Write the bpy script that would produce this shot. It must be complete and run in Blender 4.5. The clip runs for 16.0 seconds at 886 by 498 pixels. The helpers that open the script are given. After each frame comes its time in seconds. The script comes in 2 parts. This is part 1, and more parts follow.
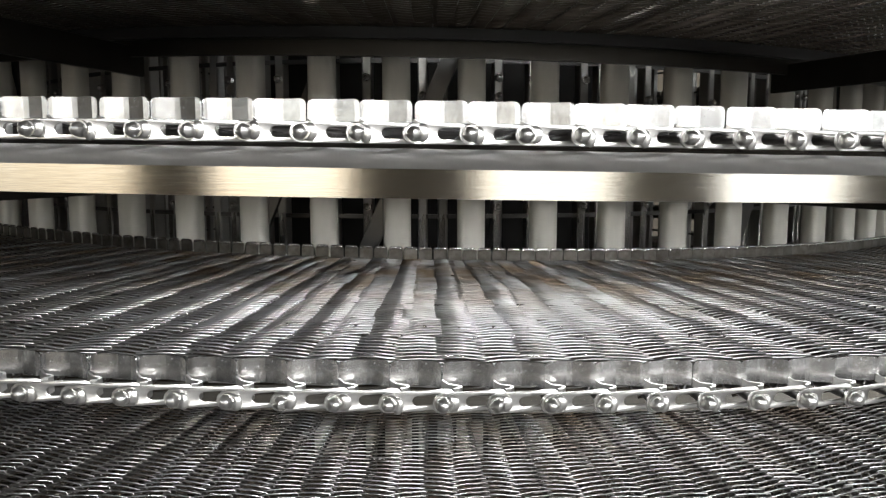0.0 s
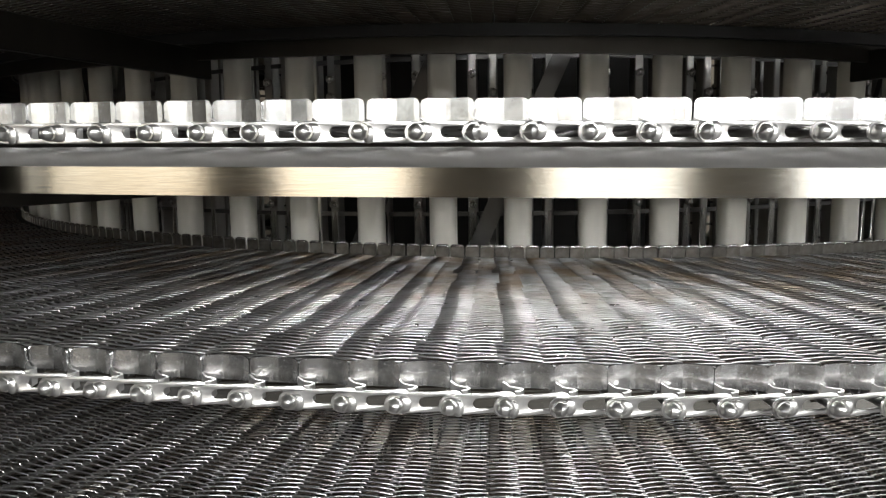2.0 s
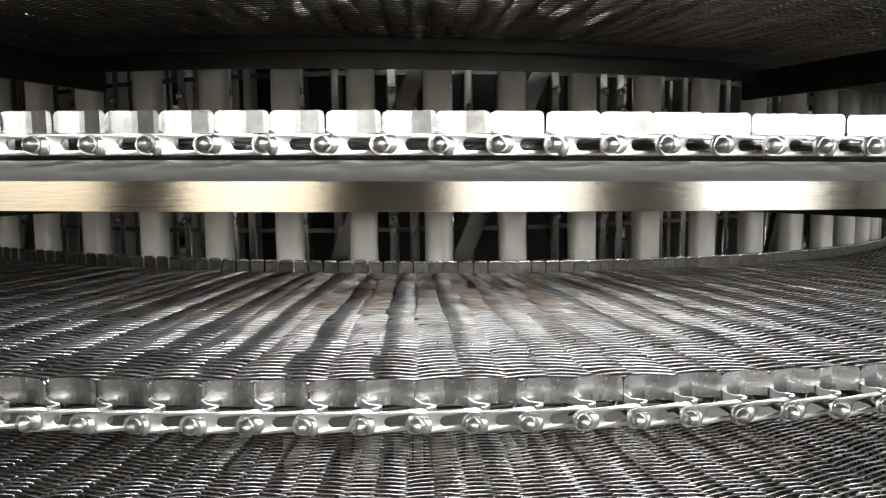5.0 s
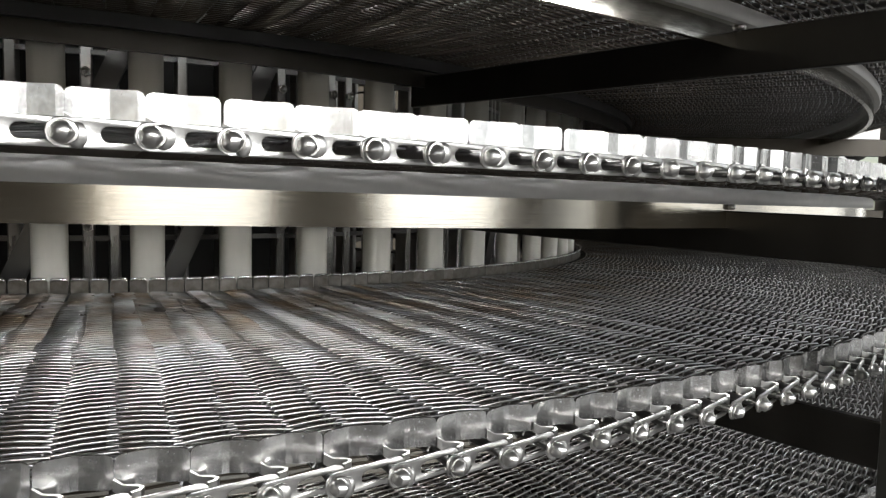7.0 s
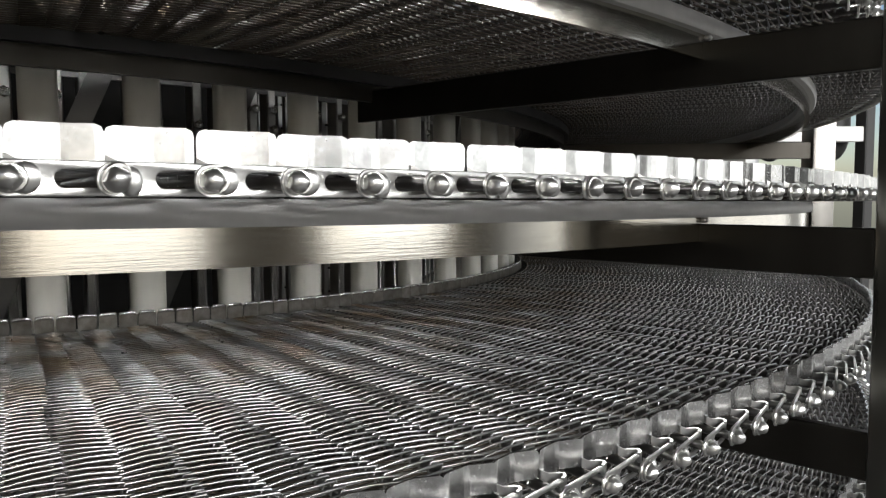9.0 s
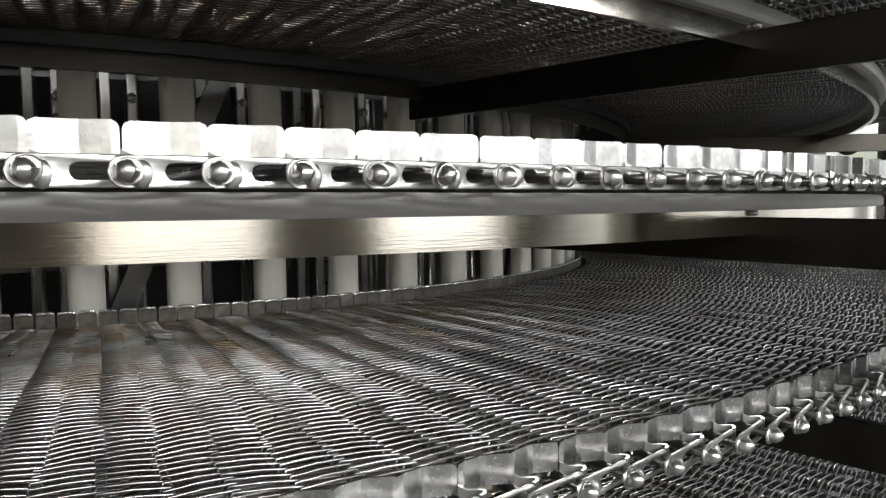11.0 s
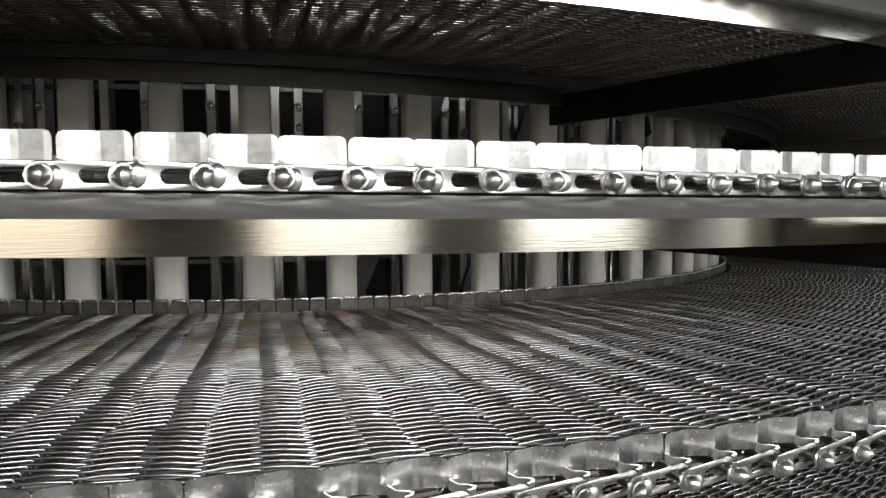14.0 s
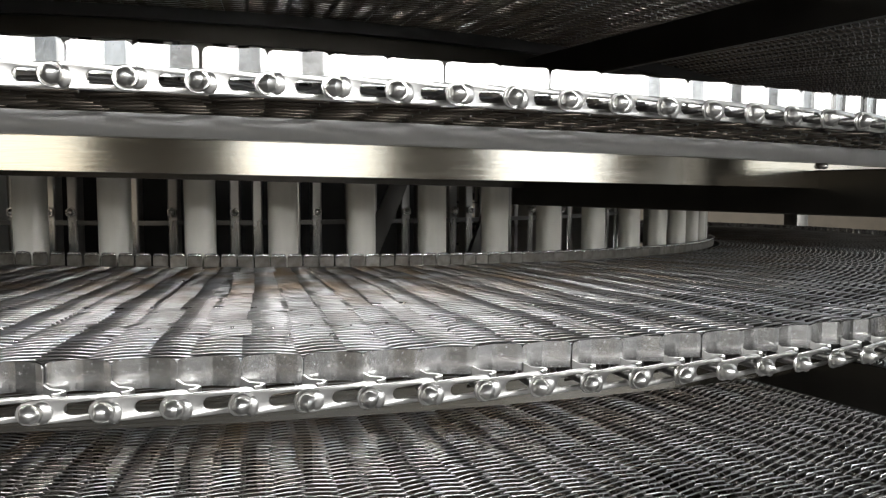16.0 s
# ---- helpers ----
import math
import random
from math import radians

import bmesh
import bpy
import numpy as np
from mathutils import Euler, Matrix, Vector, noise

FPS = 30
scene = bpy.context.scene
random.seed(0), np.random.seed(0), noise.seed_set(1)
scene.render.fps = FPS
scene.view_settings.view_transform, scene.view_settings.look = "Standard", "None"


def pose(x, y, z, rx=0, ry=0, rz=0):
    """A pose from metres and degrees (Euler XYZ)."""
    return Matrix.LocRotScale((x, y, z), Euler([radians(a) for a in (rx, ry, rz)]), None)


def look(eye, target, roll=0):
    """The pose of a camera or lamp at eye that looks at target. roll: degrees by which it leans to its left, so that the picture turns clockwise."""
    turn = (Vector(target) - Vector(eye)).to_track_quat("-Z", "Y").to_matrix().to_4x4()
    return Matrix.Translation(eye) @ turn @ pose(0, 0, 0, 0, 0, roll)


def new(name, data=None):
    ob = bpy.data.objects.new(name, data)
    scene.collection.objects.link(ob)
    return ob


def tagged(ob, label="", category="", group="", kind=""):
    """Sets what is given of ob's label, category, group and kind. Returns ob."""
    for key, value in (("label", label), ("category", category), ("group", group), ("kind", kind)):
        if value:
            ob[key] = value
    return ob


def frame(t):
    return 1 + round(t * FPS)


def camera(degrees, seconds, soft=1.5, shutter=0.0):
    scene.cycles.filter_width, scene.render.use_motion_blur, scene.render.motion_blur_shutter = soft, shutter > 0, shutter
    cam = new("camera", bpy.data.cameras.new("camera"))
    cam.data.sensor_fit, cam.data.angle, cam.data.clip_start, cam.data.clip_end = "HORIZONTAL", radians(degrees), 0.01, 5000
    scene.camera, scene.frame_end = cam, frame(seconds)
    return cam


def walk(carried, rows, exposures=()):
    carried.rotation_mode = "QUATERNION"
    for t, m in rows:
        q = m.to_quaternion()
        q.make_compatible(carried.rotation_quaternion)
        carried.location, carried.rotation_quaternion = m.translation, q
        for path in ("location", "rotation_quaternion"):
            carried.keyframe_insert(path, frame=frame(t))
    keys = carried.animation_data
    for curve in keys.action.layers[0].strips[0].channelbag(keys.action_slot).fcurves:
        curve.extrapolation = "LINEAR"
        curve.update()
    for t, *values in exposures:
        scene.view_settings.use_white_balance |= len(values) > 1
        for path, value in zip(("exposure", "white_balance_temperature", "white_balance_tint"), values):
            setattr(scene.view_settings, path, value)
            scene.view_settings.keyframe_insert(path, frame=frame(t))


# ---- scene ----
# ---- camera ----
cam = camera(61.22, 16.0, soft=1.3)
PATH = [
    (0.0, 0.0001, -2.0012, 0.0043, -1.071, -6.608, -0.050),
    (0.5, 0.0104, -1.9987, 0.0076, -0.214, -6.736, 0.136),
    (1.0, 0.0105, -1.9983, 0.0085, 0.096, -6.628, 0.489),
    (1.5, 0.0057, -1.9954, 0.0085, 0.351, -6.738, 0.882),
    (2.0, 0.0000, -1.9949, 0.0055, 3.629, -6.855, 0.751),
    (2.5, 0.0002, -2.0026, 0.0044, 5.894, -6.623, 1.247),
    (3.0, -0.0042, -2.0093, 0.0023, 8.896, -6.418, 1.041),
    (3.5, -0.0091, -2.0094, 0.0010, 10.149, -6.104, 1.111),
    (4.0, -0.0013, -2.0046, 0.0006, 5.913, -5.651, 0.606),
    (4.5, 0.0053, -1.9984, 0.0032, 2.021, -5.600, 0.686),
    (7.0, 0.1796, -1.9067, 0.0021, -18.699, -4.965, -1.410),
    (7.5, 0.1724, -1.8826, 0.0005, -22.841, -4.392, -1.806),
    (8.0, 0.1626, -1.8727, 0.0045, -24.372, -4.321, -0.844),
    (8.5, 0.1562, -1.8712, 0.0081, -25.301, -4.277, -0.224),
    (9.0, 0.1576, -1.8640, 0.0116, -24.782, -4.311, 0.323),
    (9.5, 0.1660, -1.8609, 0.0121, -22.516, -4.406, 1.648),
    (10.0, 0.1662, -1.8628, 0.0058, -20.606, -4.538, 1.119),
    (12.5, 0.1858, -1.8991, 0.0132, -16.918, -3.690, 2.167),
    (13.0, 0.1708, -1.9044, 0.0082, -12.790, -3.123, 2.437),
    (13.5, 0.1675, -1.9119, 0.0105, -9.672, -3.951, 1.159),
    (14.0, 0.1663, -1.9122, 0.0093, -8.839, -4.109, 0.366),
    (14.5, 0.1689, -1.9089, 0.0083, -8.622, -3.773, 0.412),
    (15.0, 0.1800, -1.9065, 0.0012, -8.568, -4.290, 0.104),
    (15.5, 0.1995, -1.9182, -0.0125, -8.288, -4.378, -0.129),
    (16.0, 0.2306, -1.9443, -0.0278, -7.081, -4.578, -0.182),
]
walk(cam, [(t, pose(x, y, z, 90 + pitch, roll, yaw)) for t, x, y, z, yaw, pitch, roll in PATH],
     exposures=[(0, 0.02), (4.5, 0.04), (7, -0.20), (13, -0.27), (15, -0.27), (16, -0.24)])

# ---- the spiral's numbers, in metres; its axis is the z axis ----
RO, RI = 1.6315, 1.0852          # rod ends, outer and inner
ZA = 0.0181                      # height of the rods of the tier at eye level, straight ahead
TIER = 0.1354                 # from tier to tier
SLOPE = -TIER / (2 * math.pi)  # fall per radian
STEP = 2 * math.pi / 374.47       # radians from rod to rod
RAIL = 1.5414                    # outer support rail
ARM0 = 0.3816                    # angle of one support arm
FLOOR = -1.30
TOP = 0.43

# belt's turn in degrees by time
SPIN = [
    (0.0, -6.9790), (0.5, -6.0755), (1.0, -5.1422), (1.5, -4.1674), (2.0, -3.1733),
    (2.5, -2.1826), (3.0, -1.2112), (3.5, -0.2977), (4.0, 0.5786), (4.5, 1.4711),
    (7.0, 5.8821), (7.5, 6.7906), (8.0, 7.7204), (8.5, 8.6685), (9.0, 9.5752),
    (9.5, 10.4681), (10.0, 11.4405), (12.5, 15.9800), (13.0, 16.9100), (13.5, 17.8243),
    (14.0, 18.7378), (14.5, 19.6502), (15.0, 20.5527), (15.5, 21.4524), (16.0, 22.3092),
]
# the drum creeps ahead of the belt that it drives: degrees by time
SLIP = [(0.0, 0.15), (3.5, 0.37), (4.5, 0.42), (7.0, 1.90), (8.5, 1.76), (10.0, 1.65), (12.5, 1.70), (14.0, 1.45), (16.0, 1.28)]


def spot(r, a, z):
    return (r * math.sin(a), -r * math.cos(a), z)


# ---- world and lights ----
world = bpy.data.worlds.new("world")
scene.world = world
world.use_nodes = True
wn = world.node_tree.nodes
sky = wn.new("ShaderNodeTexSky")
sky.sky_type = "NISHITA"
sky.sun_disc = False
sky.sun_elevation = radians(38)
sky.sun_rotation = radians(200)
world.node_tree.links.new(sky.outputs[0], wn["Background"].inputs[0])
wn["Background"].inputs[1].default_value = 0.12

# daylight stands in the window openings: (centre along the wall, width)
WALL_Y, WALL_X = -6.2, 6.9
SILL, HEAD = -0.60, 2.90
SOUTH = [(-5.00, 3.20), (-1.62, 1.55), (1.30, 1.50), (4.60, 2.30)]
GLOW_S = [0.8, 1.2, 2.0, 2.6]
EAST = [(-3.6, 2.4), (-0.2, 2.4), (3.2, 2.4)]
GLOW_E, GLOW_H = 1.5, 39.0
ROOF = 4.2
STRIP_LIGHTS = [(0.6, 2.6), (3.2, 2.6), (5.5, 2.0)]   # hung over the aisle before the machine


def window_light(m, width, glow, height=HEAD - SILL):
    d = bpy.data.lights.new("window_light", "AREA")
    d.shape, d.size, d.size_y = "RECTANGLE", width, height
    d.energy = math.pi * glow * width * height
    d.color = (1.0, 0.995, 0.985)
    new("window_light", d).matrix_world = m


for (c, w), glow in zip(SOUTH, GLOW_S):
    window_light(pose(c, WALL_Y - 0.05, (SILL + HEAD) / 2, 90, 0, 0), w, glow)
for c, w in STRIP_LIGHTS:
    d = bpy.data.lights.new("strip_light", "AREA")
    d.shape, d.size, d.size_y, d.energy = "RECTANGLE", w, 0.65, math.pi * GLOW_H * w * 0.65
    d.color = (1.0, 0.995, 0.985)
    new("strip_light", d).matrix_world = look((c, -5.0, 1.38), (c, -1.5, -0.1))
for c, w in EAST:
    window_light(pose(WALL_X + 0.05, c, (SILL + HEAD) / 2, 90, 0, 90), w, GLOW_E)


# ---- materials ----
def material(name, base, metallic=0.0, rough=0.5, grain=(1, 1, 1), scale=40.0, tint=None, amount=0.3, bump=0.1,
             blotch=6.0, rough_vary=0.08, per_piece=0.0, specular=0.5, residue=None, crisp=(0.38, 0.68)):
    m = bpy.data.materials.new(name)
    m.use_nodes = True
    n, l = m.node_tree.nodes, m.node_tree.links
    b = n["Principled BSDF"]
    b.inputs["Metallic"].default_value = metallic
    b.inputs["Specular IOR Level"].default_value = specular
    co = n.new("ShaderNodeTexCoord")
    mp = n.new("ShaderNodeMapping")
    mp.inputs["Scale"].default_value = grain
    l.new(co.outputs["Object"], mp.inputs["Vector"])
    fine = n.new("ShaderNodeTexNoise")
    fine.inputs["Scale"].default_value = scale
    fine.inputs["Detail"].default_value = 6
    l.new(mp.outputs[0], fine.inputs["Vector"])
    big = n.new("ShaderNodeTexNoise")
    big.inputs["Scale"].default_value = blotch
    big.inputs["Detail"].default_value = 4
    info = n.new("ShaderNodeObjectInfo")
    shift = n.new("ShaderNodeVectorMath")
    shift.operation = "MULTIPLY_ADD"
    comb = n.new("ShaderNodeCombineXYZ")
    for k in range(3):
        l.new(info.outputs["Random"], comb.inputs[k])
    l.new(comb.outputs[0], shift.inputs[0])
    shift.inputs[1].default_value = (17, 31, 23)
    l.new(co.outputs["Object"], shift.inputs[2])
    l.new(shift.outputs[0], big.inputs["Vector"])
    ramp = n.new("ShaderNodeValToRGB")
    ramp.color_ramp.elements[0].position, ramp.color_ramp.elements[1].position = crisp
    l.new(big.outputs["Fac"], ramp.inputs[0])
    mix = n.new("ShaderNodeMix")
    mix.data_type = "RGBA"
    t = tint or tuple(c * 0.6 for c in base)
    mix.inputs["A"].default_value, mix.inputs["B"].default_value = (*base, 1), (*t, 1)
    mul = n.new("ShaderNodeMath")
    mul.operation = "MULTIPLY"
    mul.inputs[1].default_value = amount
    l.new(ramp.outputs["Color"], mul.inputs[0])
    l.new(mul.outputs[0], mix.inputs["Factor"])
    # grain darkens a little
    mix2 = n.new("ShaderNodeMix")
    mix2.data_type = "RGBA"
    mix2.blend_type = "MULTIPLY"
    mix2.inputs["Factor"].default_value = 0.35
    l.new(mix.outputs["Result"], mix2.inputs["A"])
    r2 = n.new("ShaderNodeMapRange")
    r2.inputs["From Min"].default_value, r2.inputs["From Max"].default_value = 0.3, 0.7
    r2.inputs["To Min"].default_value = 0.55
    l.new(fine.outputs["Fac"], r2.inputs["Value"])
    l.new(r2.outputs[0], mix2.inputs["B"])
    col = mix2.outputs["Result"]
    if residue:
        # baked-on residue, thicker towards the inner edge of the belt: (outer radius, inner radius, colour)
        geo = n.new("ShaderNodeNewGeometry")
        flat = n.new("ShaderNodeVectorMath")
        flat.operation = "MULTIPLY"
        flat.inputs[1].default_value = (1, 1, 0)
        l.new(geo.outputs["Position"], flat.inputs[0])
        far = n.new("ShaderNodeVectorMath")
        far.operation = "LENGTH"
        l.new(flat.outputs[0], far.inputs[0])
        near = n.new("ShaderNodeMapRange")
        near.interpolation_type = "SMOOTHSTEP"
        near.inputs["From Min"].default_value, near.inputs["From Max"].default_value = residue[0], residue[1]
        l.new(far.outputs["Value"], near.inputs["Value"])
        patch = n.new("ShaderNodeTexNoise")
        patch.inputs["Scale"].default_value = 13
        patch.inputs["Detail"].default_value = 5
        l.new(shift.outputs[0], patch.inputs["Vector"])
        pr = n.new("ShaderNodeMapRange")
        pr.inputs["From Min"].default_value, pr.inputs["From Max"].default_value = 0.38, 0.62
        l.new(patch.outputs["Fac"], pr.inputs["Value"])
        both = n.new("ShaderNodeMath")
        both.operation = "MULTIPLY"
        l.new(near.outputs[0], both.inputs[0])
        l.new(pr.outputs[0], both.inputs[1])
        mix3 = n.new("ShaderNodeMix")
        mix3.data_type = "RGBA"
        mix3.inputs["B"].default_value = (*residue[2], 1)
        l.new(both.outputs[0], mix3.inputs["Factor"])
        l.new(col, mix3.inputs["A"])
        col = mix3.outputs["Result"]
    if per_piece:
        hv = n.new("ShaderNodeHueSaturation")
        mr = n.new("ShaderNodeMapRange")
        mr.inputs["To Min"].default_value, mr.inputs["To Max"].default_value = 1 - per_piece, 1 + per_piece
        l.new(info.outputs["Random"], mr.inputs["Value"])
        l.new(mr.outputs[0], hv.inputs["Value"])
        l.new(col, hv.inputs["Color"])
        col = hv.outputs["Color"]
    l.new(col, b.inputs["Base Color"])
    rr = n.new("ShaderNodeMapRange")
    rr.inputs["To Min"].default_value, rr.inputs["To Max"].default_value = max(0.03, rough - rough_vary), rough + rough_vary
    l.new(fine.outputs["Fac"], rr.inputs["Value"])
    l.new(rr.outputs[0], b.inputs["Roughness"])
    if bump:
        bp = n.new("ShaderNodeBump")
        bp.inputs["Strength"].default_value = bump
        bp.inputs["Distance"].default_value = 0.001
        l.new(fine.outputs["Fac"], bp.inputs["Height"])
        l.new(bp.outputs[0], b.inputs["Normal"])
    return m


M_LINK = material("stainless_link", (0.66, 0.655, 0.64), 1.0, 0.31, scale=220, amount=0.35, tint=(0.42, 0.41, 0.39), blotch=70, bump=0.12, per_piece=0.12)
M_GUARD = material("stainless_guard", (0.62, 0.62, 0.617), 1.0, 0.26, scale=620, amount=0.5, tint=(0.34, 0.34, 0.335), blotch=130, bump=0.035, rough_vary=0.04, per_piece=0.18)
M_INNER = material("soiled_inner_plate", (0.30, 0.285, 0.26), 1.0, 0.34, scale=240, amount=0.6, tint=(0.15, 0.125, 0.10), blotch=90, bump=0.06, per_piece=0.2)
# rods set darker than bare stainless to imitate shade in the mesh gaps
M_ROD = material("shaded_rod_steel", (0.16, 0.155, 0.15), 1.0, 0.38, scale=160, bump=0.05)
M_WIRE = material("wire_mesh_steel", (0.48, 0.48, 0.483), 1.0, 0.30, scale=60, amount=0.55, tint=(0.19, 0.18, 0.165), blotch=22.0, bump=0.0, per_piece=0.1, residue=(1.48, 1.22, (0.25, 0.19, 0.135)), crisp=(0.46, 0.58))
# lower wire runs: shade under the mesh is put into this colour
M_UNDER = material("shaded_lower_wire", (0.115, 0.098, 0.08), 0.85, 0.36, scale=90, amount=0.5, tint=(0.06, 0.048, 0.036), blotch=14.0, bump=0.0, per_piece=0.2)
M_RAIL = material("brushed_rail_steel", (0.62, 0.60, 0.55), 1.0, 0.12, grain=(1, 1, 26), scale=46, amount=0.4, tint=(0.46, 0.41, 0.31), blotch=14, bump=0.045, rough_vary=0.06)
M_STRIP = material("grey_plastic_strip", (0.40, 0.40, 0.395), 0.0, 0.45, scale=60, amount=0.3, tint=(0.32, 0.32, 0.32), blotch=9, bump=0.05)
M_CAP = material("white_plastic_cap", (0.78, 0.765, 0.70), 0.0, 0.42, grain=(1, 1, 0.2), scale=50, amount=0.35, tint=(0.52, 0.50, 0.44), blotch=12, bump=0.05)
M_FRAME = material("frame_steel", (0.14, 0.135, 0.125), 1.0, 0.30, grain=(1, 1, 0.1), scale=40, amount=0.4, bump=0.1)
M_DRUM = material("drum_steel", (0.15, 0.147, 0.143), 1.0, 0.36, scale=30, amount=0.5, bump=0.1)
# extra-bright steel for painted-in glints: drum spots and inner plate lips
M_GLINT = material("bright_glint_steel", (0.85, 0.84, 0.82), 1.0, 0.18, scale=200, amount=0.2, bump=0.03)
M_POST = material("drum_post_steel", (0.50, 0.49, 0.47), 1.0, 0.30, grain=(1, 1, 0.1), scale=40, amount=0.4, bump=0.1)
# arms and inner rails: under-belt shade is worked into the steel's colour
M_ARM = material("shaded_arm_steel", (0.055, 0.051, 0.045), 1.0, 0.38, grain=(1, 1, 0.1), scale=40, amount=0.4, bump=0.1)
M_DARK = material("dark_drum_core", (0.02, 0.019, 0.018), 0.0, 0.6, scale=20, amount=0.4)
# inner wear strip: the grey plastic blackened to hold the shade beside the drum
M_BLACK = material("shaded_plastic_strip", (0.015, 0.015, 0.015), 0.0, 0.45, scale=60, amount=0.3, blotch=9, bump=0.05)
M_WALL = material("hall_wall_paint", (0.22, 0.185, 0.14), 0.0, 0.7, scale=12, amount=0.3, blotch=1.0, bump=0.05)
M_FLOOR = material("hall_floor_concrete", (0.10, 0.098, 0.095), 0.0, 0.6, scale=9, amount=0.5, blotch=0.8, bump=0.2)
# unseen ceiling, coloured dark to keep bounced light low
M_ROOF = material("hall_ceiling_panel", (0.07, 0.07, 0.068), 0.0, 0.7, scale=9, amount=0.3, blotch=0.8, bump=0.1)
M_WHITE = material("white_enamel_panel", (0.78, 0.78, 0.76), 0.0, 0.4, scale=15, amount=0.25, blotch=2.0, bump=0.03)


# ---- mesh tools ----
def box(bm, cx, cy, cz, sx, sy, sz, m=None, bevel=0.0, seg=1):
    made = bmesh.ops.create_cube(bm, size=1, matrix=(m or Matrix()) @ Matrix.Translation((cx, cy, cz)) @ Matrix.Diagonal((sx, sy, sz, 1)))
    if bevel:
        es = list({e for v in made["verts"] for e in v.link_edges})
        bmesh.ops.bevel(bm, geom=es, offset=bevel, segments=seg, affect="EDGES", profile=0.5)


def part(name, bm, mat, parent=None, label="", smooth=None):
    bmesh.ops.recalc_face_normals(bm, faces=bm.faces)
    me = bpy.data.meshes.new(name)
    bm.to_mesh(me)
    bm.free()
    me.materials.append(mat)
    if smooth:
        me.shade_smooth()
        me.set_sharp_from_angle(angle=radians(smooth))
    ob = new(name, me)
    ob.parent = parent
    if label:
        tagged(ob, label)
    return ob


def place(name, me, parent, m):
    ob = new(name, me)
    ob.parent = parent
    ob.matrix_local = m
    return ob


def joined(name, me, mats, parent, label):
    """One mesh of many copies of me at the poses mats."""
    nv, nf, nl = len(me.vertices), len(me.polygons), len(me.loops)
    co = np.empty(nv * 3, np.float64)
    me.vertices.foreach_get("co", co)
    co = np.c_[co.reshape(-1, 3), np.ones(nv)]
    li = np.empty(nl, np.int32)
    me.loops.foreach_get("vertex_index", li)
    ls = np.empty(nf, np.int32)
    me.polygons.foreach_get("loop_start", ls)
    k = len(mats)
    allco = np.concatenate([co @ np.array(m).T[:, :3] for m in mats])
    out = bpy.data.meshes.new(name)
    out.vertices.add(nv * k)
    out.vertices.foreach_set("co", allco.ravel())
    out.loops.add(nl * k)
    out.loops.foreach_set("vertex_index", (li[None] + nv * np.arange(k)[:, None]).ravel().astype(np.int32))
    out.polygons.add(nf * k)
    out.polygons.foreach_set("loop_start", (ls[None] + nl * np.arange(k)[:, None]).ravel().astype(np.int32))
    out.update(calc_edges=True)
    for mat in me.materials:
        out.materials.append(mat)
    mi = np.empty(nf, np.int32)
    me.polygons.foreach_get("material_index", mi)
    out.polygons.foreach_set("material_index", np.tile(mi, k))
    out.shade_smooth()
    if not me.name.startswith("wire"):
        out.set_sharp_from_angle(angle=radians(40 if me.name.startswith(("edge", "cross")) else 8))
    ob = new(name, out)
    ob.parent = parent
    return tagged(ob, label, kind="stuff")


def sweep(bm, profile, a0, a1, n, z0=ZA, slope=SLOPE):
    """Sweeps the closed profile of (radius, height) along the spiral."""
    rings = []
    for i in range(n + 1):
        a = a0 + (a1 - a0) * i / n
        rings.append([bm.verts.new(spot(r, a, z0 + slope * a + z)) for r, z in profile])
    m = len(profile)
    for p, q in zip(rings, rings[1:]):
        for j in range(m):
            bm.faces.new((p[j], q[j], q[(j + 1) % m], p[(j + 1) % m]))
    bm.faces.new(rings[0])
    bm.faces.new(rings[-1][::-1])


# ---- hall: floor, walls, ceiling ----
bm = bmesh.new()
box(bm, 0, 0, FLOOR - 0.1, 14, 13, 0.2)
tagged(part("floor", bm, M_FLOOR), "grey concrete hall floor under the machine", "floor", kind="structure")
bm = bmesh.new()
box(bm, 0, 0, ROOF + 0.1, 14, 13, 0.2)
tagged(part("ceiling", bm, M_ROOF), "plain dark hall ceiling, unseen, high above the machine", "ceiling", kind="structure")
def pierced_wall(name, along_x, line, lo, hi, rows, mat, label):
    """A wall in storeys: rows of (lower edge, upper edge, sill, head, openings)."""
    bm = bmesh.new()

    def slab(a, b, z0, z1):
        c, z = (a + b) / 2, (z0 + z1) / 2
        if along_x:
            box(bm, c, line, z, b - a, 0.2, z1 - z0)
        else:
            box(bm, line, c, z, 0.2, b - a, z1 - z0)
    for z0, z1, sill, head, openings in rows:
        at = lo
        for c, w in openings:
            slab(at, c - w / 2, z0, z1)
            slab(c - w / 2, c + w / 2, z0, sill)
            slab(c - w / 2, c + w / 2, head, z1)
            at = c + w / 2
        slab(at, hi, z0, z1)
    return tagged(part(name, bm, mat), label, "wall", kind="structure")


pierced_wall("wall_south", True, WALL_Y, -7.0, 7.0, [(FLOOR, ROOF, SILL, HEAD, SOUTH)], M_WALL, "painted hall wall with tall window openings")
pierced_wall("wall_east", False, WALL_X, -6.1, 6.3, [(FLOOR, ROOF, SILL, HEAD, EAST)], M_WHITE, "white hall wall with wide window openings")
pierced_wall("wall_north", True, 6.4, -7.0, 7.0, [(FLOOR, ROOF, 0, 0, [])], M_WALL, "plain painted hall wall")
pierced_wall("wall_west", False, -6.9, -6.1, 6.3, [(FLOOR, ROOF, 0, 0, [])], M_WALL, "plain painted hall wall")
# unseen disc, added so that no light falls through the tiers from above
bm = bmesh.new()
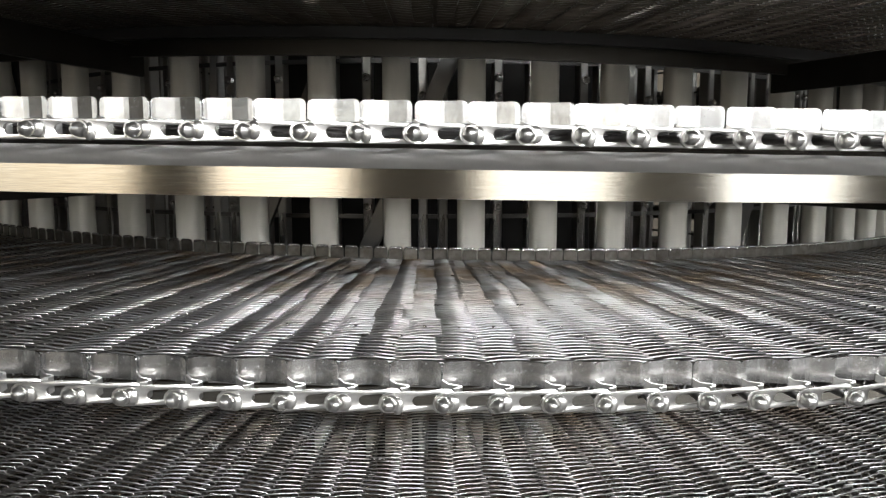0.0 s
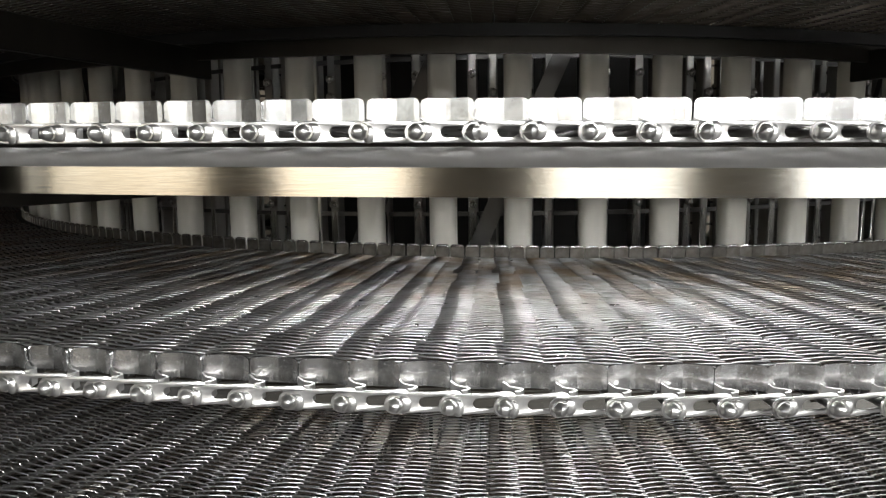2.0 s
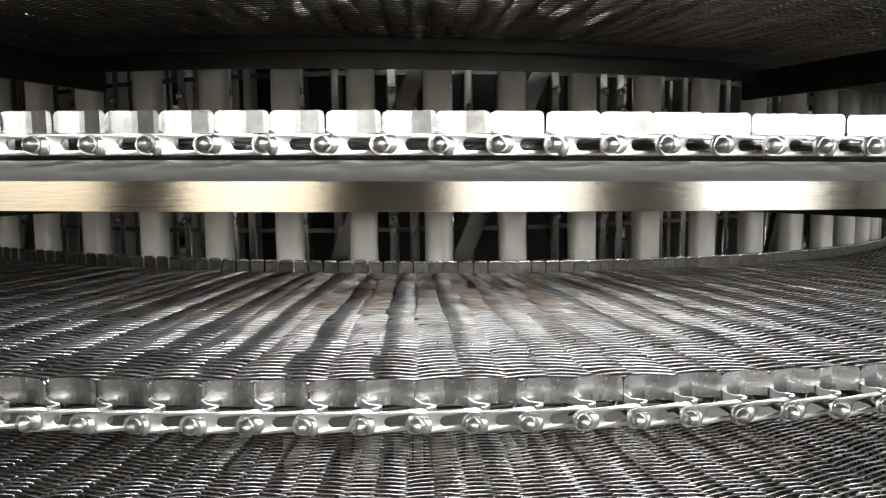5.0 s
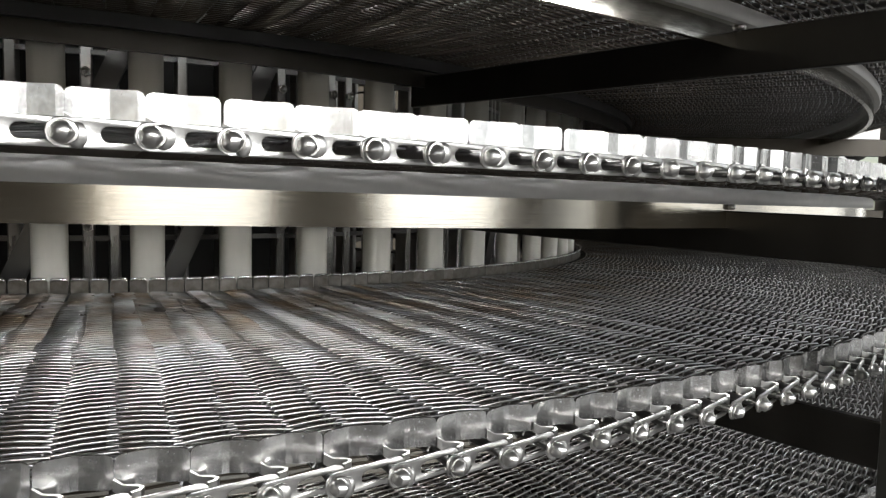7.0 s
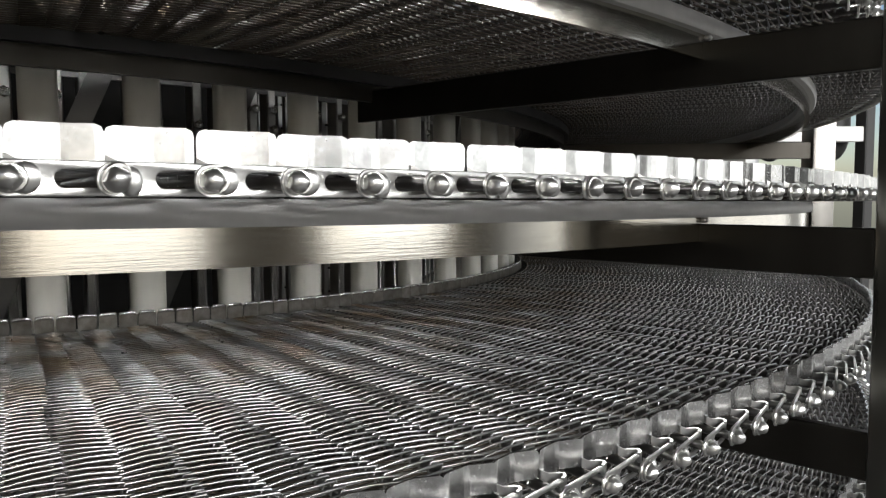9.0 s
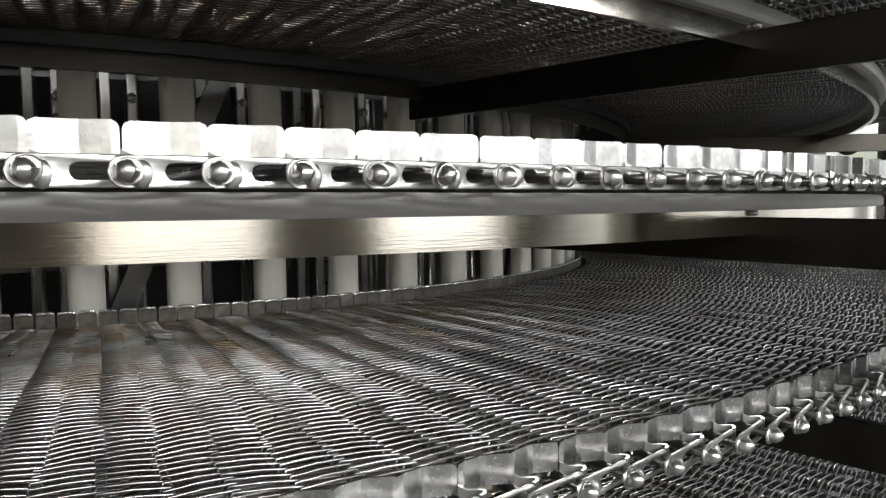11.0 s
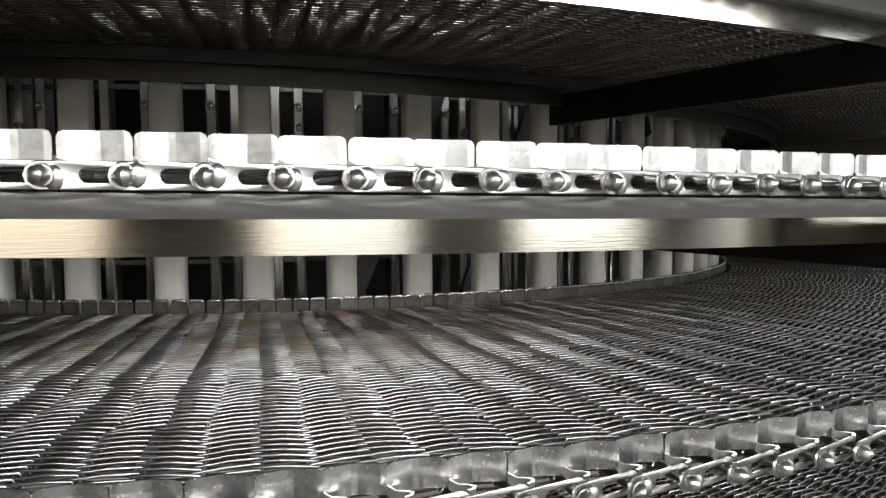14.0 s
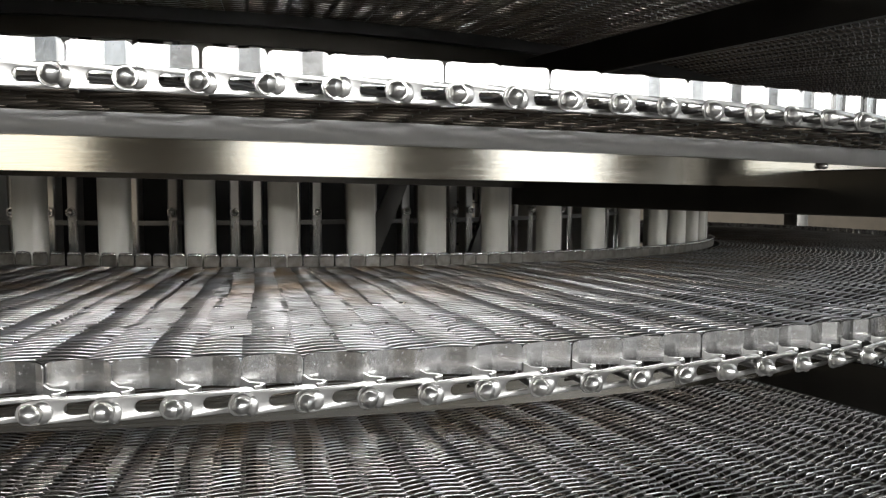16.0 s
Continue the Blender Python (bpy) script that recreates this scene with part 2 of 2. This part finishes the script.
bmesh.ops.create_cone(bm, cap_ends=True, segments=72, radius1=1.72, radius2=1.72, depth=0.02, matrix=Matrix.Translation((0, 0, 0.44)))
tagged(part("machine_roof", bm, M_WALL, None, "", 30), "unseen disc added above the spiral to block light from above", "panel", kind="structure")


# ---- the belt ----
belt = new("conveyor_belt")
tagged(belt, "stainless wire-mesh spiral conveyor belt, moving, with brown residue", "conveyor belt")
MM = 0.001


def at_rod(k):
    a = k * STEP
    return Matrix.Rotation(a, 4, "Z") @ Matrix.Translation((0, -RO, ZA + SLOPE * a))


def strip(bm, path, z0, z1, thick):
    """An upright strip along a plan path of (u, v); v points outward."""
    n = len(path)
    rows = []
    for i, (u, v) in enumerate(path):
        a, b = path[max(i - 1, 0)], path[min(i + 1, n - 1)]
        d = Vector((b[0] - a[0], b[1] - a[1])).normalized()
        o = Vector((-d.y, d.x)) * thick / 2
        lo, hi = (z0[i], z1[i]) if isinstance(z0, list) else (z0, z1)
        rows.append([bm.verts.new((p[0] * MM, -p[1] * MM, z * MM)) for p, z in
                     (((u + o.x, v + o.y), lo), ((u - o.x, v - o.y), lo), ((u - o.x, v - o.y), hi), ((u + o.x, v + o.y), hi))])
    for p, q in zip(rows, rows[1:]):
        for j in range(4):
            bm.faces.new((p[j], q[j], q[(j + 1) % 4], p[(j + 1) % 4]))
    bm.faces.new(rows[0])
    bm.faces.new(rows[-1][::-1])


def rounded(cu, cz, hu, hz, r, per=4):
    pts = []
    for i, (su, sz) in enumerate(((1, 1), (-1, 1), (-1, -1), (1, -1))):
        for j in range(per):
            t = math.pi / 2 * (i + j / (per - 1))
            pts.append((cu + su * (hu - r) + r * math.cos(t), cz + sz * (hz - r) + r * math.sin(t)))
    return pts


def link_mesh(seed):
    """Slotted leg, folded neck and welded rod head of one outer link."""
    bm = bmesh.new()
    rng = random.Random(seed)
    outer, slot = rounded(14.2, 0, 19.8, 5.2, 4.8), rounded(20.4, 0, 9.0, 2.7, 2.6)
    lean = lambda u: 2.6 - (u + 6) * 0.24
    ring = []
    for th, cut in ((0.8, 0.35), (0.45, 0.0), (-0.45, 0.0), (-0.8, 0.35)):
        ring.append(([bm.verts.new((14.2 * MM + (u - 14.2) * (1 - cut / 20) * MM, -(lean(u) + th) * MM, z * (1 - cut / 5.2) * MM)) for u, z in outer],
                     [bm.verts.new((20.4 * MM + (u - 20.4) * (1 + cut / 9) * MM, -(lean(u) + th) * MM, z * (1 + cut / 2.7) * MM)) for u, z in slot]))
    n = len(outer)
    for j in range(n):
        k = (j + 1) % n
        (o1, s1), (o2, s2) = ring[0], ring[-1]
        bm.faces.new((o1[j], o1[k], s1[k], s1[j]))
        bm.faces.new((o2[k], o2[j], s2[j], s2[k]))
        for (oa, sa), (ob, sb) in zip(ring, ring[1:]):
            bm.faces.new((oa[k], oa[j], ob[j], ob[k]))
            bm.faces.new((sa[j], sa[k], sb[k], sb[j]))
    strip(bm, [(32.5, -6.7), (35.5, -8.0), (36.6, -10.2), (35, -12.0), (30, -13.2), (26.6, -15)],
          [-4.5, -4.5, -3, 0, 1, 3], [5.0, 5.1, 5.2, 5.2, 5.6, 7.5], 1.5)
    # weld ring and domed rod head, each melted a little unevenly
    gap = rng.uniform(0, 6.28)
    rings = []
    for i in range(18):
        a = 2 * math.pi * i / 18
        fat = 0.52 + 0.40 * math.sin(a + gap) + rng.uniform(-0.1, 0.1)
        mid = 4.0 + 0.35 * math.sin(2 * a + gap)
        rings.append([bm.verts.new(((mid + fat * math.cos(w)) * math.cos(a) * MM, (-3.5 - 1.25 * fat * math.sin(w)) * MM, (mid + fat * math.cos(w)) * math.sin(a) * MM))
                      for w in [math.pi / 3 * q for q in range(6)]])
    for p, q in zip(rings, rings[1:] + rings[:1]):
        for m in range(6):
            bm.faces.new((p[m], q[m], q[(m + 1) % 6], p[(m + 1) % 6]))
    made = bmesh.ops.create_uvsphere(bm, u_segments=14, v_segments=9, radius=1,
                                     matrix=Matrix.Translation((0, -3.4 * MM, 0)) @ Matrix.Diagonal((3.9 * MM, 5.0 * MM, 3.9 * MM, 1)))
    for v in made["verts"]:
        v.co.x += 0.35 * MM * math.sin(v.co.z * 1300 + gap)
        v.co.y += 0.30 * MM * math.sin(v.co.x * 1500 + gap * 2)
    bmesh.ops.create_uvsphere(bm, u_segments=10, v_segments=6, radius=1,
                              matrix=Matrix.Translation((4.2 * MM, -2.2 * MM, rng.uniform(-1.2, 0.6) * MM)) @ Matrix.Diagonal((rng.uniform(3.0, 4.8) * MM, 1.9 * MM, 4.6 * MM, 1)))
    return bm


def guard_mesh(u0, u1, v0, v1, z0, z1, crease):
    """Upright guard plate with a crease and rounded upper corners."""
    bm = bmesh.new()
    um = (u0 + u1) * 0.5
    cols = [(u0, v0, z1 - 2.6), (u0 + 0.8, v0, z1 - 0.8), (u0 + 2.6, v0 + 0.1, z1), (um - 1.6, (v0 + v1) / 2 - crease, z1), (um + 1.6, (v0 + v1) / 2 - crease, z1),
            (u1 - 2.6, v1 - 0.1, z1), (u1 - 0.8, v1, z1 - 0.8), (u1, v1, z1 - 2.6)]
    strip(bm, [(c[0], c[1]) for c in cols], [z0] * len(cols), [c[2] for c in cols], 1.3)
    return bm


def rod_mesh():
    bm = bmesh.new()
    ln = RO - RI + 0.004
    bmesh.ops.create_cone(bm, cap_ends=True, segments=10, radius1=2.5 * MM, radius2=2.5 * MM, depth=ln,
                          matrix=Matrix.Translation((0, ln / 2 - 0.003, 0)) @ Matrix.Rotation(radians(90), 4, "X"))
    return bm


COIL = 8.0 * MM


def coil_mesh(hand, fine, seed):
    """The flattened wire spiral that spans two rods, one bent wire."""
    bm = bmesh.new()
    rng = random.Random(seed)
    step = COIL if fine else COIL * 2
    wire = 0.80 * MM if fine else 1.1 * MM
    n = int((RO - RI - 0.030) / step)
    rings = []
    h = 3.4 * MM
    left, lift, slip = 0, 0, 0
    order = range(n) if hand > 0 else range(n - 1, -1, -1)
    for i in order:
        if left == 0:
            left, lift, slip = rng.randint(3, 10), rng.uniform(-0.8, 0.8) * MM, rng.uniform(-1, 1) * (1.0 + 3.4 * (1 - i / n) ** 1.5) * MM
        left -= 1
        r = RI + 0.014 + i * step + (step if hand < 0 else 0)
        span = r * STEP
        half = step * 0.5 * hand
        j = rng.uniform(-0.12, 0.12) * MM
        if fine:
            path = [(-3.0 * MM, 0, 0), (-1.4 * MM, 0.10, h + lift), (span * 0.5, 0.5, h + 0.5 * MM + j), (span + 1.4 * MM, 0.90, h - lift), (span + 3.0 * MM, 1.0, 0),
                    (span + 1.2 * MM, 1.10, -h - lift), (-1.2 * MM, 1.90, -h + lift)]
        else:
            path = [(-1.5 * MM, 0, h * 0.9 + lift), (span + 1.5 * MM, 1, h * 0.9 - lift), (span + 1.5 * MM, 1, -h * 0.9), (-1.5 * MM, 2, -h * 0.9)]
        for q, (u, f, z) in enumerate(path):
            v = r + f * half + j
            a, b = path[max(q - 1, 0)], path[min(q + 1, len(path) - 1)]
            d = Vector((b[0] - a[0], 0, b[2] - a[2])).normalized()
            up = Vector((-d.z, 0, d.x))
            ang = (u + slip) / r
            c = Vector((r * math.sin(ang), RO - v * math.cos(ang), z))
            side = Vector((0, wire, 0))
            rings.append([bm.verts.new(c + up * wire), bm.verts.new(c + side), bm.verts.new(c - up * wire), bm.verts.new(c - side)])
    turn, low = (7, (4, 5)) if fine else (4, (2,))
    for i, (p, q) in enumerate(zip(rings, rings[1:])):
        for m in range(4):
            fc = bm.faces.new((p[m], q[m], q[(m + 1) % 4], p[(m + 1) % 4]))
            fc.material_index = 1 if i % turn in low else 0     # the lower runs carry the mesh's shade in a darker, browner colour
    return bm


def keep(name, bm, mat, smooth=40):
    ob = part(name, bm, mat, None, "", smooth)
    me = ob.data
    bpy.data.objects.remove(ob)
    return me


ME_LINK = [keep("edge_link", link_mesh(i), M_LINK) for i in range(5)]
ME_GUARD = keep("guard_plate", guard_mesh(-0.4, 26.6, -16.2, -15.2, 3.6, 17.1, 2.6), M_GUARD, 8)
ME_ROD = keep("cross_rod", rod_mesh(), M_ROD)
ME_COIL = [keep("wire_coil", coil_mesh(1 - 2 * (i % 2), True, 11 + i), M_WIRE, 180) for i in range(6)]
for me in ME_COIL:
    me.materials.append(M_UNDER)
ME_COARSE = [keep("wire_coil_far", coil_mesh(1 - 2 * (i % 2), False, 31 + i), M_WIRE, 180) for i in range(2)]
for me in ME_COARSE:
    me.materials.append(M_UNDER)
inner = guard_mesh(0.8, 17.2, 1.0, 2.6, -4.5, 16.8, 0.15)
# rolled upper lip of the inner plate; brighter steel stands in for its glint
lip = [(1.4, 15.4), (2.8, 16.8), (9.0, 17.0), (15.2, 16.8), (16.6, 15.4)]
rings = []
plain = len(inner.faces)
for u, z in lip:
    rings.append([inner.verts.new((u * MM, (-1.7 - 0.06 * u + 1.3 * math.cos(w)) * MM, (z - 0.6 + 1.7 * math.sin(w)) * MM)) for w in [math.pi / 4 * q for q in range(8)]])
for p, q in zip(rings, rings[1:]):
    for m in range(8):
        inner.faces.new((p[m], q[m], q[(m + 1) % 8], p[(m + 1) % 8]))
inner.faces.new(rings[0])
inner.faces.new(rings[-1][::-1])
inner.faces.ensure_lookup_table()
for fc in inner.faces[plain:]:
    fc.material_index = 1
bmesh.ops.translate(inner, verts=inner.verts, vec=(0, RO - RI, 0))
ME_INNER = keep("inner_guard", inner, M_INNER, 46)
# lip faces: window reflection imitated by a paler steel
ME_INNER.materials.append(M_GLINT)

TURN = 2 * math.pi / STEP     # rods in a turn
near_links, near_coils = [], []
rest = {"edge_link": [], "guard_plate": [], "inner_guard": [], "cross_rod": [], "f0": [], "f1": []}
rest.update({"c%d" % i: [] for i in range(6)})
pick = random.Random(3)
for tier in (-2, -1, 0, 1, 2, 3):
    for k in range(math.ceil(tier * TURN - 2.9 / STEP), math.floor(tier * TURN + 2.5 / STEP) + 1):
        a = (k - tier * TURN) * STEP
        m = at_rod(k)
        close = -1.62 < a < 1.42
        hand = k % 2
        kind = hand + 2 * pick.randrange(3)
        if tier in (0, 1) and -1.28 < a < 1.22:
            for nm, me in (("edge_link", ME_LINK[pick.randrange(5)]), ("guard_plate", ME_GUARD), ("inner_guard", ME_INNER)):
                twist = radians(pick.uniform(-2.6, 2.6)) if nm == "guard_plate" else 0
                place(nm, me, belt, m @ Matrix.Rotation(twist, 4, "Z"))
        else:
            rest["edge_link"].append(m)
            rest["guard_plate"].append(m)
            rest["inner_guard"].append(m)
        if tier in (1, 2) and -1.28 < a < 1.22:
            place("cross_rod", ME_ROD, belt, m)
            place("wire_coil", ME_COIL[kind], belt, m)
        else:
            rest["cross_rod"].append(m)
            fine = close and tier in (-1, 1, 2)
            rest["c%d" % kind if fine else "f%d" % hand].append(m)
joined("link_lot", ME_LINK[0], rest["edge_link"], belt, "stainless slotted edge links")
joined("guard_lot", ME_GUARD, rest["guard_plate"], belt, "stainless upright guard plates")
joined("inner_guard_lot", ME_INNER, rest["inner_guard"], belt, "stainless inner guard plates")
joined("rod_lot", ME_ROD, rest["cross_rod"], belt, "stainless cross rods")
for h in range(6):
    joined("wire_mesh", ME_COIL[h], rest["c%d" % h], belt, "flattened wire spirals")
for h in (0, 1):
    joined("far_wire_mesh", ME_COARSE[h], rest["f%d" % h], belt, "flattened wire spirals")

# ---- static rails, arms and posts ----
A0, A1 = -2.6, 2.5
for tier in (-2, -1, 0, 1, 2, 3):
    dz = -tier * TIER
    rail = new("support_rail")
    rail.location = (0, 0, dz)
    tagged(rail, "curved brushed-steel rail with a grey plastic wear strip", "rail", "support rails")
    bm = bmesh.new()
    sweep(bm, [(RAIL - 0.005, -0.0362), (RAIL, -0.0362), (RAIL, -0.0180), (RAIL - 0.005, -0.0180)], A0, A1, 200)
    part("flat_bar", bm, M_RAIL, rail, "", 30)
    bm = bmesh.new()
    sweep(bm, [(RAIL - 0.012, -0.0180), (RAIL + 0.006, -0.0180), (RAIL + 0.0075, -0.0160), (RAIL + 0.0075, -0.009), (RAIL + 0.005, -0.0058), (RAIL - 0.010, -0.0058), (RAIL - 0.012, -0.008)], A0, A1, 200)
    part("wear_strip", bm, M_STRIP, rail, "grey plastic wear strip", 50)
    ring = new("inner_rail")
    ring.location = (0, 0, dz)
    tagged(ring, "dark inner support rail beside the drum", "rail", "inner rails")
    bm = bmesh.new()
    sweep(bm, [(RI + 0.080, -0.036), (RI + 0.086, -0.036), (RI + 0.086, -0.018), (RI + 0.080, -0.018)], A0, A1, 160)
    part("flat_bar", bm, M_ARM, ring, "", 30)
    bm = bmesh.new()
    sweep(bm, [(RI + 0.074, -0.018), (RI + 0.094, -0.018), (RI + 0.094, -0.0058), (RI + 0.074, -0.0058)], A0, A1, 160)
    part("wear_strip", bm, M_BLACK, ring, "inner plastic wear strip, shade put into its dark colour", 30)

bm = bmesh.new()
bmesh.ops.create_uvsphere(bm, u_segments=10, v_segments=6, radius=1, matrix=Matrix.Diagonal((0.0035, 0.003, 0.0025, 1)))
ME_WELD = keep("weld_bead", bm, M_LINK)
ARMS = [ARM0 + 0.681 * k for k in (-4, -3, -2, -1, 0, 1, 2, 3)]
post = None
for a in ARMS:
    turn = Matrix.Rotation(a, 4, "Z")
    post = new("frame_post")
    post.matrix_world = turn @ Matrix.Translation((0.018, -1.683, FLOOR))
    tagged(post, "upright square steel frame post standing on the floor", "post", "frame posts")
    bm = bmesh.new()
    box(bm, 0, 0, (TOP - FLOOR) / 2, 0.060, 0.045, TOP - FLOOR, bevel=0.004, seg=2)
    part("tube", bm, M_FRAME, post, "", 40)
    bm = bmesh.new()
    box(bm, 0, 0, 0.005, 0.12, 0.12, 0.01, bevel=0.002)
    part("base_plate", bm, M_FRAME, post)
    for tier in (-2, -1, 0, 1, 2, 3):
        z = ZA + SLOPE * a - tier * TIER - FLOOR
        bm = bmesh.new()
        r0, r1 = RI + 0.06, 1.661
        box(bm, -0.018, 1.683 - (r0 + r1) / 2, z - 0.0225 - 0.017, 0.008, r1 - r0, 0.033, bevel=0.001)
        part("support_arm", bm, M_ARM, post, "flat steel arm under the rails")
        place("weld_bead", ME_WELD, post, Matrix.Translation((-0.018, 1.683 - RAIL - 0.002, z - 0.020)))

# ---- the drum ----
drum = new("drum")
tagged(drum, "rotating spiral drum with white plastic-capped upright bars", "drum")
NB = 72
RB = RI - 0.010
bm = bmesh.new()
box(bm, 0, 0.013, 0, 0.034, 0.026, TOP - FLOOR - 0.1, bevel=0.009, seg=3)
ME_BAR = keep("drum_bar", bm, M_CAP)
bm = bmesh.new()
box(bm, 0, 0, 0, 0.014, 0.020, TOP - FLOOR - 0.1, bevel=0.002)
ME_POST = keep("drum_post", bm, M_POST)
BAR0 = -0.0055
for i in range(NB):
    a = BAR0 + 2 * math.pi * i / NB
    mid = (TOP + FLOOR) / 2
    place("drum_bar", ME_BAR, drum, Matrix.Rotation(a, 4, "Z") @ Matrix.Translation((0, -RB, mid)))
    for s in (-0.016, 0.016):
        b = a + math.pi / NB + s
        place("drum_post", ME_POST, drum, Matrix.Rotation(b, 4, "Z") @ Matrix.Translation((0, -(RB - 0.17), mid)))
# bright studs, added at random to stand in for highlights on the posts
bm = bmesh.new()
bmesh.ops.create_cone(bm, cap_ends=True, segments=6, radius1=0.007, radius2=0.0065, depth=0.006, matrix=Matrix.Rotation(radians(90), 4, "X"))
bmesh.ops.create_uvsphere(bm, u_segments=10, v_segments=6, radius=0.0048, matrix=Matrix.Translation((0, -0.003, 0)))
ME_GLINT_BOLT = keep("bolt", bm, M_GLINT)
odd = random.Random(8)
for i in range(NB):
    for s in (-0.016, 0.016):
        b = BAR0 + 2 * math.pi * i / NB + math.pi / NB + s
        for z in (0.124, 0.098, -0.060):
            if odd.random() < 0.45:
                place("bolt", ME_GLINT_BOLT, drum, Matrix.Rotation(b, 4, "Z") @ Matrix.Translation((0, -(RB - 0.157), z)))
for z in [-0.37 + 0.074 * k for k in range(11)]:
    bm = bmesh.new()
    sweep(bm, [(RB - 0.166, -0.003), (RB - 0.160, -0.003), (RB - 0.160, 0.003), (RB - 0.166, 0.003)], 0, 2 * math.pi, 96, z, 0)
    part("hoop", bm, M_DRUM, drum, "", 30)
for i in range(0, NB, 7):
    a = BAR0 + 2 * math.pi * (i + 0.5) / NB
    bm = bmesh.new()
    for z in (FLOOR + 0.6, FLOOR + 1.2, FLOOR + 1.8):
        box(bm, 0, -(RB - 0.11), z, 0.024, 0.008, 0.75, Matrix.Rotation(a, 4, "Z") @ Matrix.Translation((0, 0, z)) @ Matrix.Rotation(radians(24), 4, "Y") @ Matrix.Translation((0, 0, -z)))
    part("brace", bm, M_DRUM, drum)
# core: its near-black colour stands in for the drum's unlit interior
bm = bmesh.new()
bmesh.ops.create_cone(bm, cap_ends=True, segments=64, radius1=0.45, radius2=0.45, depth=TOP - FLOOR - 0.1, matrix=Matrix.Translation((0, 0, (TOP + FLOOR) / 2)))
part("core", bm, M_DARK, drum, "drum core, inner shade put into its near-black colour", 30)


# ---- beyond the spiral, by the east wall ----
def stand(ax, ay, bx, by, z):
    """A pale cross beam on a dark upright."""
    st = new("equipment_stand")
    st.location = (bx, by, FLOOR)
    tagged(st, "dark upright with a pale cross beam beyond the spiral", "stand")
    bm = bmesh.new()
    box(bm, 0, 0, 0.9, 0.045, 0.045, 1.8, bevel=0.004)
    part("upright", bm, M_DARK, st, "dark upright")
    d = Vector((ax - bx, ay - by, 0))
    bm = bmesh.new()
    box(bm, d.length / 2 - 0.01, 0, z - FLOOR, d.length, 0.04, 0.052, Matrix.Rotation(math.atan2(d.y, d.x), 4, "Z"), bevel=0.003)
    part("cross_beam", bm, M_WHITE, st, "pale painted cross beam")
    for f, w in ((0.15, 0.058), (0.62, 0.066), (1.05, 0.060)):
        bm = bmesh.new()
        bmesh.ops.create_uvsphere(bm, u_segments=24, v_segments=16, radius=1)
        for v in bm.verts:
            if v.co.z > 0:
                v.co.x, v.co.y = v.co.x / max(0.25, math.sqrt(1 - min(0.999, v.co.z ** 2))), v.co.y / max(0.25, math.sqrt(1 - min(0.999, v.co.z ** 2)))
            v.co = Vector((v.co.x * w, v.co.y * w, v.co.z * (0.11 if v.co.z < 0 else 0.16)))
        bag = part("hanging_sleeve", bm, M_DARK, st, "dark rounded hanging sleeve", 60)
        n = Vector((-d.y, d.x, 0)).normalized() * -0.085
        bag.location = (d.x * f + n.x, d.y * f + n.y, z - FLOOR + 0.02)


stand(2.16, 0.10, 2.585, -0.10, 0.205)
# ---- what moves ----
def motions():
    walk(belt, [(t, pose(0, 0, SLOPE * radians(d), 0, 0, d)) for t, d in SPIN])
    walk(drum, [(t, pose(0, 0, 0, 0, 0, d + float(np.interp(t, *zip(*SLIP))))) for t, d in SPIN])


motions()
